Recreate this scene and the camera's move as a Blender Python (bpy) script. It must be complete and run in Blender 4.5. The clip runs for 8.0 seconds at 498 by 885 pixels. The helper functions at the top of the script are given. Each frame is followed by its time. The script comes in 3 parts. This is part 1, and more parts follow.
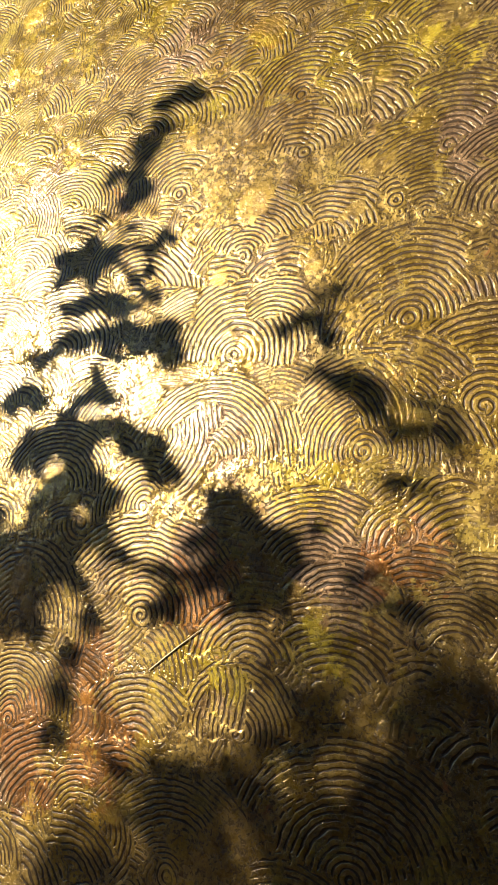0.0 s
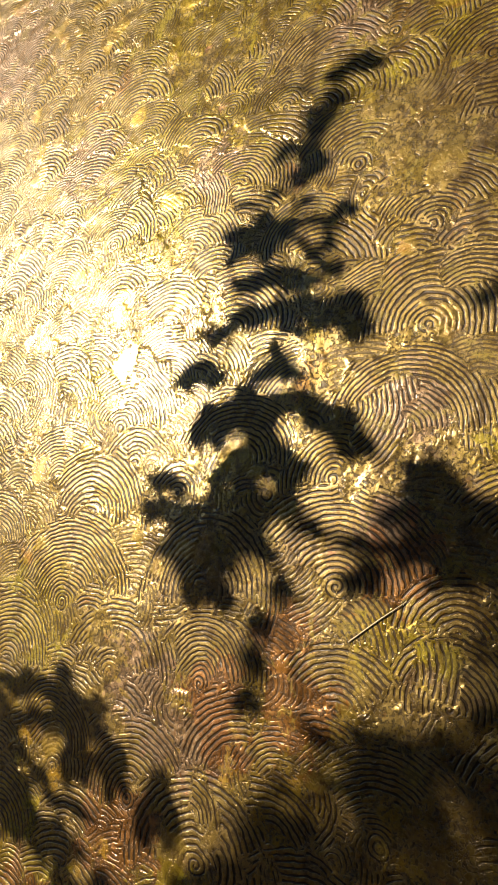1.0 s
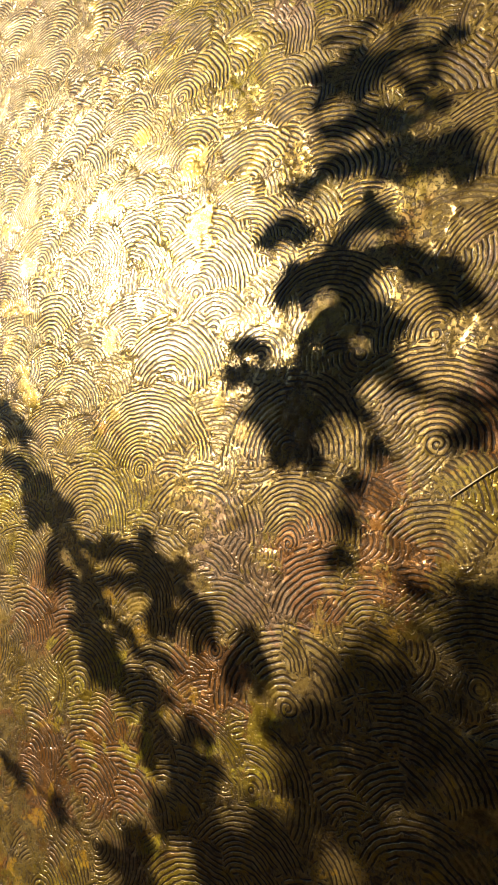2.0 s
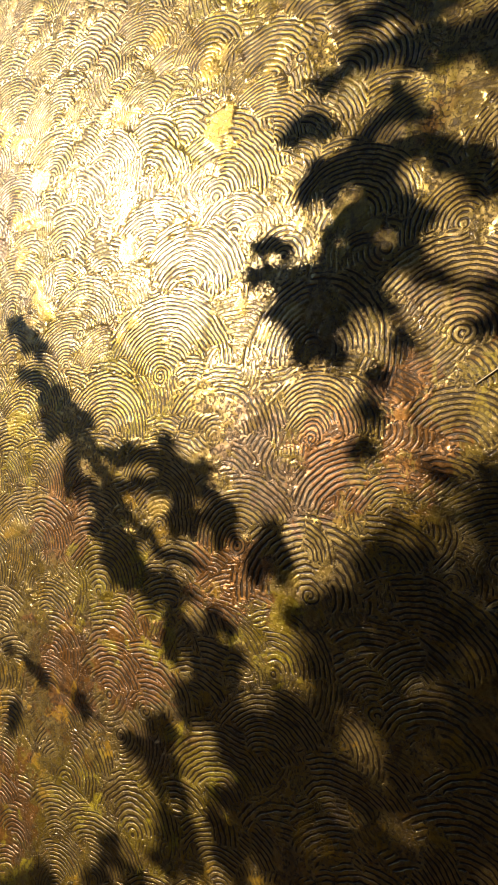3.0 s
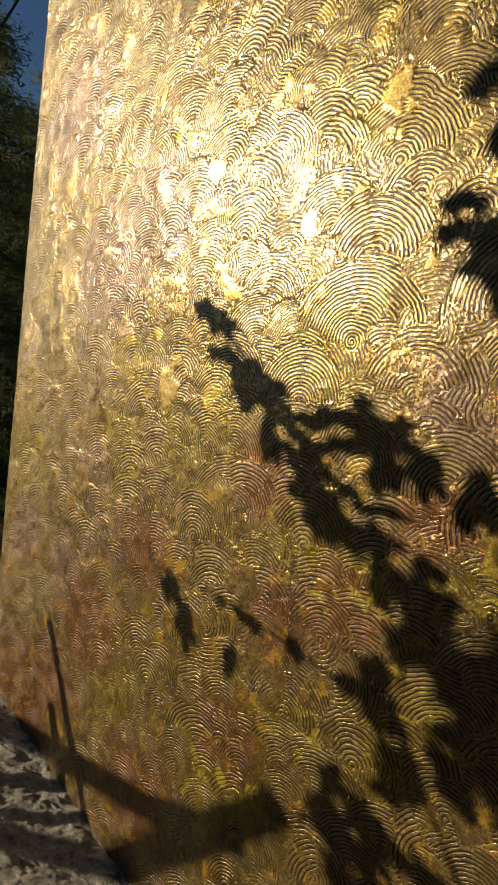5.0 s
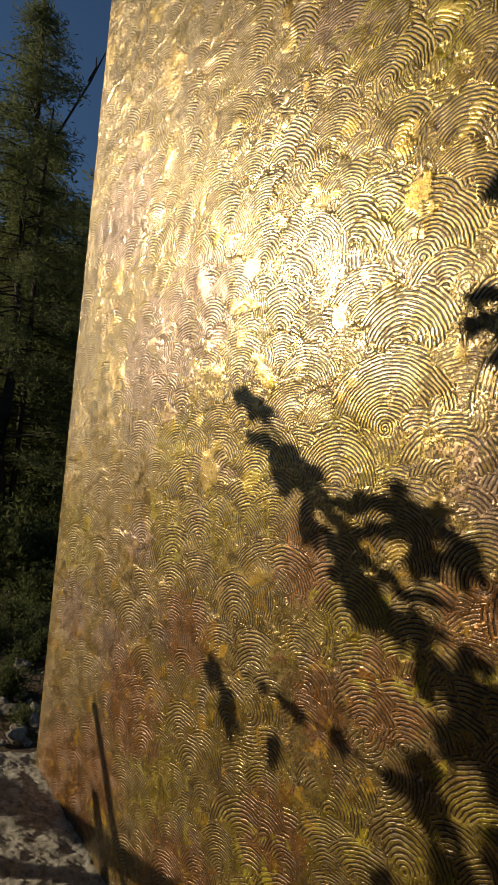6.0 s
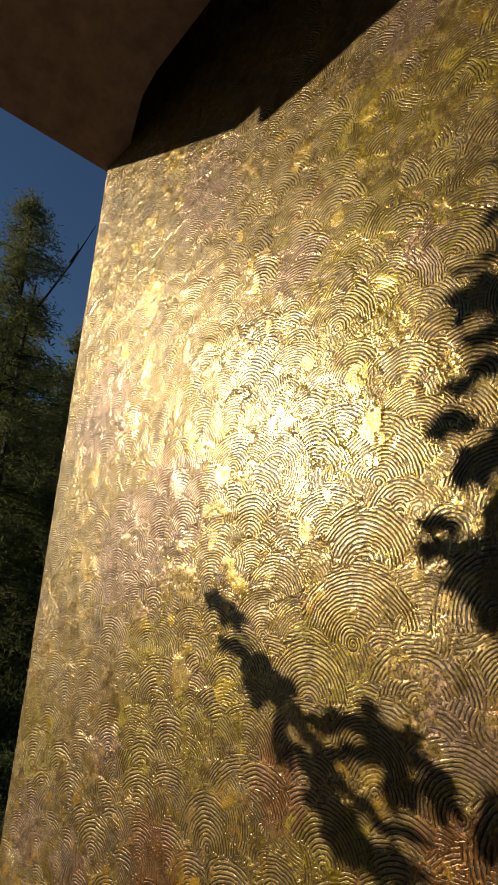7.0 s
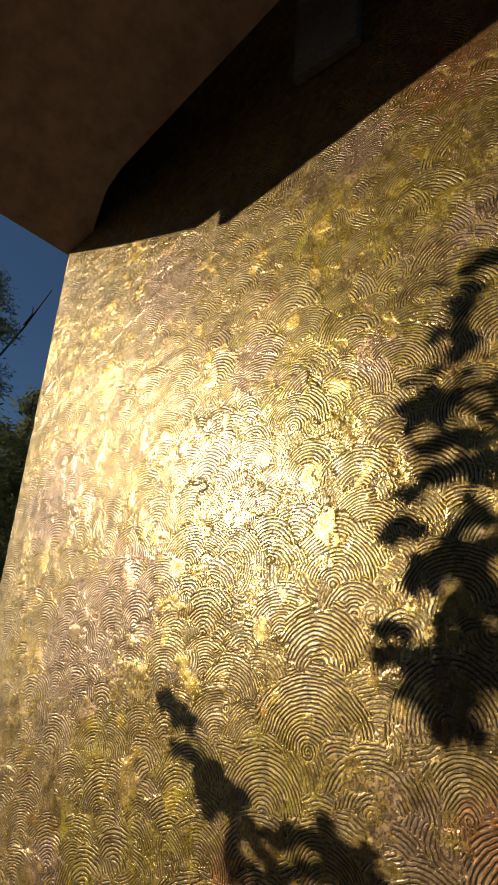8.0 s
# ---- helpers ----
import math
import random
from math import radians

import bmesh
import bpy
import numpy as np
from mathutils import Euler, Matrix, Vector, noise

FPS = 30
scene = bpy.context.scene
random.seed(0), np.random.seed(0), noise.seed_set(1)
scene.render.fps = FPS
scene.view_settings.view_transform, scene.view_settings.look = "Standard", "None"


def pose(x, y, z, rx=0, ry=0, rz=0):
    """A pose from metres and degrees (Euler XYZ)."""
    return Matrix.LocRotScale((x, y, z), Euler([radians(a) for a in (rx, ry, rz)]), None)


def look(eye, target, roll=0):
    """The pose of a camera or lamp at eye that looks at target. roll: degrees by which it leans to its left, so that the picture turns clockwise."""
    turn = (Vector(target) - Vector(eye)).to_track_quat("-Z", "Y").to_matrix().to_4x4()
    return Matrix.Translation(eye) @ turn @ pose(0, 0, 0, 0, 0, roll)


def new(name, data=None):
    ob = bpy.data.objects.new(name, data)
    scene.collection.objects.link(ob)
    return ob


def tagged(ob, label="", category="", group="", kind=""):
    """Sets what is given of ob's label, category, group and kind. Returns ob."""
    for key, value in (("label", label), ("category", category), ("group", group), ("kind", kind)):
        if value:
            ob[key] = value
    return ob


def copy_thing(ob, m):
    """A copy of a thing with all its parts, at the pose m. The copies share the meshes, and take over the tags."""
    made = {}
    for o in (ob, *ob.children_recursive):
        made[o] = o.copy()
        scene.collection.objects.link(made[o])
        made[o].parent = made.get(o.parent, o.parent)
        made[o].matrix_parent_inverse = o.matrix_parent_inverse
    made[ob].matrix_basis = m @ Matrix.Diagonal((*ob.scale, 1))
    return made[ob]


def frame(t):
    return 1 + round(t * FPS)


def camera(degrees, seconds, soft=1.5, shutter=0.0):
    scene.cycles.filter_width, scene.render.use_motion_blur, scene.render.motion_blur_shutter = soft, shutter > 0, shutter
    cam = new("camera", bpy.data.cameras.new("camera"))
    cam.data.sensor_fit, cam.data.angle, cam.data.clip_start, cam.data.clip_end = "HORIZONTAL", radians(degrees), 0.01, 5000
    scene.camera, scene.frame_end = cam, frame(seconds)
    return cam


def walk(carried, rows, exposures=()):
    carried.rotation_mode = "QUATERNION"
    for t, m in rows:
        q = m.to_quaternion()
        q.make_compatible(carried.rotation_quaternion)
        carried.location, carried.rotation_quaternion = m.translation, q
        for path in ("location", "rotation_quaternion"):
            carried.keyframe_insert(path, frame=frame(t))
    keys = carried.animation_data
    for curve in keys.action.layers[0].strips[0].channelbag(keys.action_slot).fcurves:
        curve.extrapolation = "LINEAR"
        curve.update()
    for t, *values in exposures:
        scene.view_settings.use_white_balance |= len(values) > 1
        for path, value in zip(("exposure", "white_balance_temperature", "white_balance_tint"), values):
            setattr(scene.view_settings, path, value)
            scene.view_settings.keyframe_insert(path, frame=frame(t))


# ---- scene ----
DEGREES = 44.6
cam = camera(DEGREES, 8.0, soft=1.5)
PATH = [
    (0, (1.654, -0.518, 1.183), (0.812, 1.25, 1.589), 8.6),
    (0.5, (1.6, -0.551, 1.161), (0.631, 1.156, 1.539), 9.6),
    (1, (1.55, -0.561, 1.146), (0.493, 1.102, 1.487), 10.2),
    (1.5, (1.514, -0.556, 1.11), (0.426, 1.11, 1.309), 10.7),
    (1.7, (1.5, -0.561, 1.098), (0.394, 1.1, 1.233), 11.2),
    (2.8, (1.471, -0.576, 1.008), (0.424, 1.128, 0.98), 10.2),
    (3, (1.473, -0.581, 0.997), (0.414, 1.115, 0.956), 11.0),
    (3.5, (1.465, -0.582, 0.963), (0.429, 1.12, 0.789), 8.6),
    (4, (1.446, -0.609, 0.951), (0.286, 0.999, 0.691), 7.8),
    (4.5, (1.435, -0.648, 0.964), (0.145, 0.867, 0.755), 7.5),
    (4.7, (1.433, -0.66, 0.967), (0.108, 0.826, 0.772), 7.3),
    (5.8, (1.443, -0.676, 0.98), (-0.042, 0.659, 0.865), 6.1),
    (6, (1.453, -0.68, 1.0), (-0.039, 0.652, 1.011), 5.6),
    (6.5, (1.474, -0.706, 1.056), (0.011, 0.62, 1.374), 4.9),
    (7, (1.489, -0.732, 1.095), (0.083, 0.605, 1.583), 4.7),
    (7.5, (1.5, -0.759, 1.127), (0.156, 0.558, 1.802), 3.9),
    (8, (1.501, -0.765, 1.146), (0.243, 0.628, 1.837), 4.3),
]
walk(cam, [(t, look(eye, target, roll)) for t, eye, target, roll in PATH], exposures=[(0, 1.05), (1.0, 0.5), (1.7, 0.36), (3.0, 0.32), (3.5, 0.27), (4.7, -0.1), (6, -0.2), (8, -0.07)])

# ---- world and light ----
SUN = Vector((-0.645, -0.715, 0.270)).normalized()   # towards the low sun
world = bpy.data.worlds.new("sky")
scene.world = world
world.use_nodes = True
wn = world.node_tree.nodes
sky = wn.new("ShaderNodeTexSky")
sky.sky_type, sky.sun_disc = "NISHITA", False
sky.dust_density, sky.ozone_density, sky.altitude = 0.2, 4.0, 600
sky.sun_elevation = math.asin(SUN.z)
sky.sun_rotation = math.atan2(SUN.x, SUN.y)
wn["Background"].inputs["Strength"].default_value = 0.059
world.node_tree.links.new(sky.outputs[0], wn["Background"].inputs["Color"])
sun_data = bpy.data.lights.new("sun", "SUN")
sun_data.energy, sun_data.angle, sun_data.color = 4.9, radians(0.53), (1.0, 0.85, 0.64)
sun = new("sun", sun_data)
sun.matrix_world = look(SUN * 20, (0, 0, 0))


# ---- helpers of this scene ----
def part(name, bm, material, parent=None, label="", smooth=False):
    me = bpy.data.meshes.new(name)
    bm.to_mesh(me)
    bm.free()
    if smooth:
        me.shade_smooth()
    me.materials.append(material)
    ob = new(name, me)
    ob.parent = parent
    if label:
        ob["label"] = label
    return ob


def mesh_arrays(name, verts, faces, material, parent=None, smooth=True):
    """A mesh object from an array of places and an array of faces with the same number of corners."""
    verts, faces = np.asarray(verts, np.float32), np.asarray(faces, np.int32)
    me = bpy.data.meshes.new(name)
    me.vertices.add(len(verts))
    me.vertices.foreach_set("co", verts.ravel())
    n = faces.shape[1]
    me.loops.add(faces.size)
    me.loops.foreach_set("vertex_index", faces.ravel())
    me.polygons.add(len(faces))
    me.polygons.foreach_set("loop_start", np.arange(0, faces.size, n, dtype=np.int32))
    me.polygons.foreach_set("use_smooth", np.full(len(faces), smooth))
    me.update(calc_edges=True)
    me.materials.append(material)
    ob = new(name, me)
    ob.parent = parent
    return ob


def grid_faces(rows, cols):
    i = np.arange(rows * cols).reshape(rows, cols)
    return np.stack([i[:-1, :-1], i[:-1, 1:], i[1:, 1:], i[1:, :-1]], -1).reshape(-1, 4)


def tube(bm, points, radii, sides=8):
    """A round bar along points, closed at both ends."""
    rings = []
    for k, p in enumerate(points):
        p = Vector(p)
        a = Vector(points[max(k - 1, 0)])
        b = Vector(points[min(k + 1, len(points) - 1)])
        q = (b - a).to_track_quat("Z", "Y")
        rings.append([bm.verts.new(p + q @ Vector((math.cos(2 * math.pi * s / sides), math.sin(2 * math.pi * s / sides), 0)) * radii[k]) for s in range(sides)])
    for r0, r1 in zip(rings, rings[1:]):
        for s in range(sides):
            bm.faces.new((r0[s], r0[(s + 1) % sides], r1[(s + 1) % sides], r1[s]))
    bm.faces.new(rings[0][::-1])
    bm.faces.new(rings[-1])


def box(bm, x0, y0, z0, x1, y1, z1, bevel=0.0):
    m = Matrix.Translation(((x0 + x1) / 2, (y0 + y1) / 2, (z0 + z1) / 2)) @ Matrix.Diagonal((x1 - x0, y1 - y0, z1 - z0, 1))
    got = bmesh.ops.create_cube(bm, size=1, matrix=m)
    if bevel:
        bmesh.ops.bevel(bm, geom=list({e for v in got["verts"] for e in v.link_edges}), offset=bevel, segments=2, affect="EDGES")


# ---- materials ----
def material(name, rough=0.8, metal=0.0):
    m = bpy.data.materials.new(name)
    m.use_nodes = True
    n, l = m.node_tree.nodes, m.node_tree.links
    p = n["Principled BSDF"]
    p.inputs["Roughness"].default_value, p.inputs["Metallic"].default_value = rough, metal
    return m, n, l, p


def noise_node(n, l, scale, detail=4, rough=0.55, distort=0.0, coords=None):
    t = n.new("ShaderNodeTexNoise")
    t.inputs["Scale"].default_value, t.inputs["Detail"].default_value = scale, detail
    t.inputs["Roughness"].default_value, t.inputs["Distortion"].default_value = rough, distort
    if coords is None:
        coords = n.new("ShaderNodeTexCoord").outputs["Object"]
    l.new(coords, t.inputs["Vector"])
    return t.outputs["Fac"]


def ramp(n, l, fac, stops):
    r = n.new("ShaderNodeValToRGB")
    while len(r.color_ramp.elements) < len(stops):
        r.color_ramp.elements.new(0.5)
    for e, (at, c) in zip(r.color_ramp.elements, stops):
        e.position, e.color = at, (*c, 1)
    l.new(fac, r.inputs["Fac"])
    return r.outputs["Color"]


def mix(n, l, fac, a, b, kind="MIX"):
    x = n.new("ShaderNodeMix")
    x.data_type, x.blend_type = "RGBA", kind
    for value, socket in ((fac, x.inputs[0]), (a, x.inputs[6]), (b, x.inputs[7])):
        if isinstance(value, (int, float)):
            socket.default_value = value
        elif isinstance(value, tuple):
            socket.default_value = (*value, 1)
        else:
            l.new(value, socket)
    return x.outputs[2]


def bump(n, l, p, height, strength, distance):
    b = n.new("ShaderNodeBump")
    b.inputs["Strength"].default_value, b.inputs["Distance"].default_value = strength, distance
    l.new(height, b.inputs["Height"])
    l.new(b.outputs[0], p.inputs["Normal"])


def attribute(n, name, kind="Fac"):
    t = n.new("ShaderNodeAttribute")
    t.attribute_name = name
    return t.outputs[kind]


def math_node(n, l, operation, a, b=None, c=None, clamp=False):
    t = n.new("ShaderNodeMath")
    t.operation, t.use_clamp = operation, clamp
    for value, socket in zip((a, b, c), t.inputs):
        if isinstance(value, (int, float)):
            socket.default_value = value
        elif value is not None:
            l.new(value, socket)
    return t.outputs[0]


def span(n, l, value, low, high, to_low=0.0, to_high=1.0, soft=True):
    t = n.new("ShaderNodeMapRange")
    t.interpolation_type = "SMOOTHSTEP" if soft else "LINEAR"
    l.new(value, t.inputs[0])
    for k, x in enumerate((low, high, to_low, to_high)):
        t.inputs[k + 1].default_value = x
    return t.outputs[0]


def gold_plaster():
    """Metallic lacquer over brown plaster: the comb has scraped its lines through to the undercoat."""
    m, n, l, p = material("gold_plaster", 0.42, 0.6)
    place = n.new("ShaderNodeTexCoord").outputs["Object"]
    fine = noise_node(n, l, 210.0, 3, 0.6, 0.3, place)
    lump = noise_node(n, l, 75.0, 3, 0.6, 0.4, place)
    comb, skin = attribute(n, "comb"), attribute(n, "skin")
    # comb lines with ragged borders, here and there filled again
    wave = math_node(n, l, "COSINE", math_node(n, l, "MULTIPLY", attribute(n, "comb_phase"), 2 * math.pi))
    wave = math_node(n, l, "MULTIPLY_ADD", math_node(n, l, "SUBTRACT", fine, 0.5), 1.5, wave)
    wave = math_node(n, l, "MULTIPLY_ADD", math_node(n, l, "SUBTRACT", lump, 0.5), -1.2, wave)
    # thick smears of pigment close the lines again
    smear = span(n, l, noise_node(n, l, 27.0, 7, 0.70, 0.7, place), 0.555, 0.60)
    comb = math_node(n, l, "MULTIPLY", comb, math_node(n, l, "MULTIPLY_ADD", smear, -0.5, 1.0))
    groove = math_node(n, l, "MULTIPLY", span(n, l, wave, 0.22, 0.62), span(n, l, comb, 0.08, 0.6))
    flank = math_node(n, l, "MULTIPLY", span(n, l, wave, -0.15, 0.95), comb)
    # stippled crumbs where the comb did not go
    crumbs = noise_node(n, l, 280.0, 4, 0.65, 0.6, place)
    bare = math_node(n, l, "SUBTRACT", 1.0, math_node(n, l, "MAXIMUM", comb, skin))
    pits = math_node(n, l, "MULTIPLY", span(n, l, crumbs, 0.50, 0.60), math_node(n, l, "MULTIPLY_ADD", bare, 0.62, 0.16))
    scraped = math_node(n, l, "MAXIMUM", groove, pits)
    # pigments
    c = ramp(n, l, noise_node(n, l, 3.2, 6, 0.62, 0.5, place), [(0.30, GOLDS[0]), (0.44, GOLDS[1]), (0.55, GOLDS[2]), (0.70, GOLDS[3])])
    ragged = noise_node(n, l, 34.0, 8, 0.74, 0.8, place)
    tints = n.new("ShaderNodeSeparateXYZ")
    l.new(attribute(n, "tint", "Vector"), tints.inputs[0])
    for k, (pigment, scale, low) in enumerate((((0.38, 0.27, 0.012), 11.0, 0.57), ((0.37, 0.23, 0.13), 9.0, 0.60), ((0.33, 0.125, 0.018), 10.0, 0.60))):
        there = math_node(n, l, "MULTIPLY_ADD", math_node(n, l, "SUBTRACT", ragged, 0.5), 3.0, tints.outputs[k])
        stray = noise_node(n, l, scale, 7, 0.7, 0.5 + 0.2 * k, place)
        amount = math_node(n, l, "MAXIMUM", span(n, l, there, 0.36, 0.56, 0.0, 0.82), span(n, l, stray, low, low + 0.08, 0.0, 0.6))
        c = mix(n, l, amount, c, pigment)
    streak = n.new("ShaderNodeMapping")
    streak.inputs["Scale"].default_value = (1.0, 1.0, 0.45)
    l.new(place, streak.inputs["Vector"])
    glaze = span(n, l, noise_node(n, l, 19.0, 7, 0.7, 0.5, streak.outputs[0]), 0.50, 0.66, 0.0, 0.6)
    c = mix(n, l, glaze, c, (0.12, 0.065, 0.02))
    flecks = span(n, l, noise_node(n, l, 70.0, 6, 0.72, 0.6, place), 0.50, 0.60, 0.0, 0.6)
    c = mix(n, l, flecks, c, (0.10, 0.055, 0.017))
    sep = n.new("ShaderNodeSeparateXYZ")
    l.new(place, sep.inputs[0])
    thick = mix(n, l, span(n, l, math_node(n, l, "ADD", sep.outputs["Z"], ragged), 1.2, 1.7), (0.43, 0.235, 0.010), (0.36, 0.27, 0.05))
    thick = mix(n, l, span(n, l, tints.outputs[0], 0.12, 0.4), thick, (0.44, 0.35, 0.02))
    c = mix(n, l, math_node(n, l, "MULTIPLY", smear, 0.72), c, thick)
    grain = ramp(n, l, noise_node(n, l, 330.0, 3, 0.7, 0.0, place), [(0.34, (0.70, 0.67, 0.62)), (0.50, (0.98, 0.98, 0.98)), (0.66, (1.12, 1.12, 1.12))])
    c = mix(n, l, 1.0, c, grain, "MULTIPLY")
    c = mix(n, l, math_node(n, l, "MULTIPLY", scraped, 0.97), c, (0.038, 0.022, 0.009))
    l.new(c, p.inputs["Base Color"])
    kept = math_node(n, l, "MULTIPLY_ADD", scraped, -0.85, 1.0)
    matt = math_node(n, l, "MULTIPLY_ADD", smear, -0.8, 1.0)
    kept = math_node(n, l, "MULTIPLY", kept, matt)
    l.new(math_node(n, l, "MULTIPLY", kept, METAL), p.inputs["Metallic"])
    worn = span(n, l, noise_node(n, l, 34.0, 5, 0.65, 0.3, place), 0.32, 0.68, -0.07, 0.09)
    l.new(math_node(n, l, "ADD", worn, LACQUER_ROUGH[0]), p.inputs["Roughness"])
    l.new(math_node(n, l, "MULTIPLY", kept, COAT), p.inputs["Coat Weight"])
    worn = math_node(n, l, "MULTIPLY_ADD", skin, -0.08, worn)
    l.new(math_node(n, l, "ADD", worn, LACQUER_ROUGH[1]), p.inputs["Coat Roughness"])
    p.inputs["Coat IOR"].default_value = 1.65
    height = math_node(n, l, "MULTIPLY_ADD", math_node(n, l, "MAXIMUM", flank, pits), -1.0, math_node(n, l, "MULTIPLY", fine, 0.12))
    height = math_node(n, l, "MULTIPLY_ADD", lump, 0.20, height)
    bump(n, l, p, height, 1.0, 0.00085)
    l.new(p.inputs["Normal"].links[0].from_socket, p.inputs["Coat Normal"])
    return m


def mottled(name, stops, scale, rough=0.85, bump_scale=60.0, bump_size=0.004, metal=0.0):
    m, n, l, p = material(name, rough, metal)
    a = noise_node(n, l, scale, 6, 0.65)
    c = ramp(n, l, a, stops)
    g = ramp(n, l, noise_node(n, l, scale * 14, 4, 0.7), [(0.3, (0.65, 0.65, 0.65)), (0.7, (1.15, 1.15, 1.15))])
    l.new(mix(n, l, 1.0, c, g, "MULTIPLY"), p.inputs["Base Color"])
    bump(n, l, p, noise_node(n, l, bump_scale, 6, 0.7), 0.7, bump_size)
    return m


def foliage(name, dark, light, through_light=0.35):
    m, n, l, p = material(name, 0.75)
    p.inputs["Specular IOR Level"].default_value = 0.15
    geo = n.new("ShaderNodeNewGeometry")
    c = ramp(n, l, geo.outputs["Random Per Island"], [(0.0, dark), (1.0, light)])
    l.new(c, p.inputs["Base Color"])
    t, x = n.new("ShaderNodeBsdfTranslucent"), n.new("ShaderNodeMixShader")
    l.new(c, t.inputs["Color"])
    x.inputs[0].default_value = through_light
    l.new(p.outputs[0], x.inputs[1])
    l.new(t.outputs[0], x.inputs[2])
    l.new(x.outputs[0], n["Material Output"].inputs["Surface"])
    return m


GOLDS = ((0.30, 0.192, 0.015), (0.35, 0.235, 0.030), (0.40, 0.278, 0.075), (0.32, 0.19, 0.022))
METAL, COAT, LACQUER_ROUGH = 0.78, 0.88, (0.35, 0.26)
GOLD = gold_plaster()
STONE = mottled("grey_stone", [(0.34, (0.22, 0.20, 0.14)), (0.5, (0.50, 0.46, 0.35)), (0.66, (0.68, 0.64, 0.53))], 60.0, 0.9, 210.0, 0.012)
PALE_STONE = mottled("pale_stone", [(0.3, (0.16, 0.135, 0.10)), (0.7, (0.40, 0.35, 0.27))], 3.0)
EARTH = mottled("earth", [(0.3, (0.065, 0.038, 0.021)), (0.6, (0.12, 0.072, 0.04)), (0.8, (0.19, 0.125, 0.07))], 1.5, 0.95, 25.0, 0.03)
SOFFIT = mottled("brown_soffit_paint", [(0.3, (0.47, 0.36, 0.34)), (0.7, (0.51, 0.395, 0.375))], 1.2, 0.7, 160.0, 0.0004)
TIMBER = mottled("grey_timber", [(0.3, (0.20, 0.18, 0.15)), (0.7, (0.28, 0.25, 0.21))], 6.0, 0.8, 80.0, 0.002)
ROOF = mottled("brown_roof_boards", [(0.3, (0.16, 0.11, 0.09)), (0.7, (0.24, 0.17, 0.14))], 4.0)
BARK = mottled("bark", [(0.3, (0.03, 0.022, 0.016)), (0.7, (0.08, 0.06, 0.04))], 12.0, 0.95, 60.0, 0.01)
CANE = mottled("brown_cane", [(0.3, (0.07, 0.06, 0.03)), (0.7, (0.13, 0.11, 0.06))], 20.0)
CLOSING_WALL = mottled("brown_render", [(0.3, (0.16, 0.09, 0.055)), (0.7, (0.24, 0.14, 0.09))], 2.0)
STRAW = mottled("dry_straw", [(0.3, (0.70, 0.58, 0.36)), (0.7, (0.80, 0.68, 0.45))], 60.0)
LEAF = foliage("broad_leaf", (0.03, 0.06, 0.015), (0.09, 0.14, 0.03), 0.12)
NEEDLE = foliage("conifer_needles", (0.11, 0.125, 0.046), (0.15, 0.165, 0.06), 0.5)
SHRUB = foliage("shrub_leaves", (0.07, 0.085, 0.03), (0.12, 0.135, 0.045), 0.45)

# ---- the plaster wall with combed fans ----
# x, z of the middle and radius of the larger combed fans
FANS_HIGH = [
    (1.376, 1.392, .095), (1.367, 1.282, .098), (1.52, 1.299, .105), (1.548, 1.425, .105), (1.367, 1.504, .085), (1.273, 1.591, .085),
    (1.421, 1.621, .085), (1.109, 1.582, .085), (1.484, 1.657, .09), (1.219, 1.499, .065), (1.081, 1.425, .062), (1.2, 1.327, .065),
    (1.249, 1.253, .062), (1.618, 1.344, .095), (.944, 1.434, .07), (.906, 1.607, .06), (.968, 1.54, .06), (.994, 1.831, .06),
    (1.194, 1.83, .055), (.805, 1.717, .065), (1.086, 2.077, .055), (1.051, 1.94, .065), (1.158, 1.281, .045), (1.057, 1.317, .09),
    (.921, 1.324, .075), (.872, 1.31, .08), (1.323, 1.151, .07), (1.321, 1.125, .10), (.745, 1.207, .06), (1.109, 1.195, .042)]
FANS_LOW = [
    (1.17, 1.089, .10), (1.065, .977, .085), (.963, 1.041, .11), (.975, 1.14, .10), (.888, .949, .092), (1.187, 1.0, .075),
    (1.122, .867, .095), (1.219, .84, .085), (.922, .517, .085), (1.04, .641, .08), (1.299, .931, .06), (1.056, .497, .068),
    (.737, 1.188, .085), (.776, .76, .105), (1.546, .966, .11), (1.437, 1.045, .065), (1.208, 1.013, .065), (1.328, .952, .06),
    (1.644, 1.048, .055), (.873, .988, .07), (.701, .707, .085), (.936, .505, .096), (.53, .267, .055), (1.209, .436, .06), (.628, .131, .055)]
rng = np.random.default_rng(7)


def smooth_noise(xs, zs, cell, seed):
    """Smooth noise of about -1 to 1 over the grid of xs by zs, with lumps of the size cell."""
    r = np.random.default_rng(seed)
    u, v = (xs - xs[0]) / cell, (zs - zs[0]) / cell
    g = r.standard_normal((int(v[-1]) + 3, int(u[-1]) + 3)).astype(np.float32)
    ui, vi = u.astype(int), v.astype(int)
    fu, fv = (u - ui).astype(np.float32), (v - vi).astype(np.float32)
    fu, fv = fu * fu * (3 - 2 * fu), (fv * fv * (3 - 2 * fv))[:, None]
    top = g[vi][:, ui] * (1 - fu) + g[vi][:, ui + 1] * fu
    low = g[vi + 1][:, ui] * (1 - fu) + g[vi + 1][:, ui + 1] * fu
    return np.clip((top * (1 - fv) + low * fv) * 0.8, -1.6, 1.6)


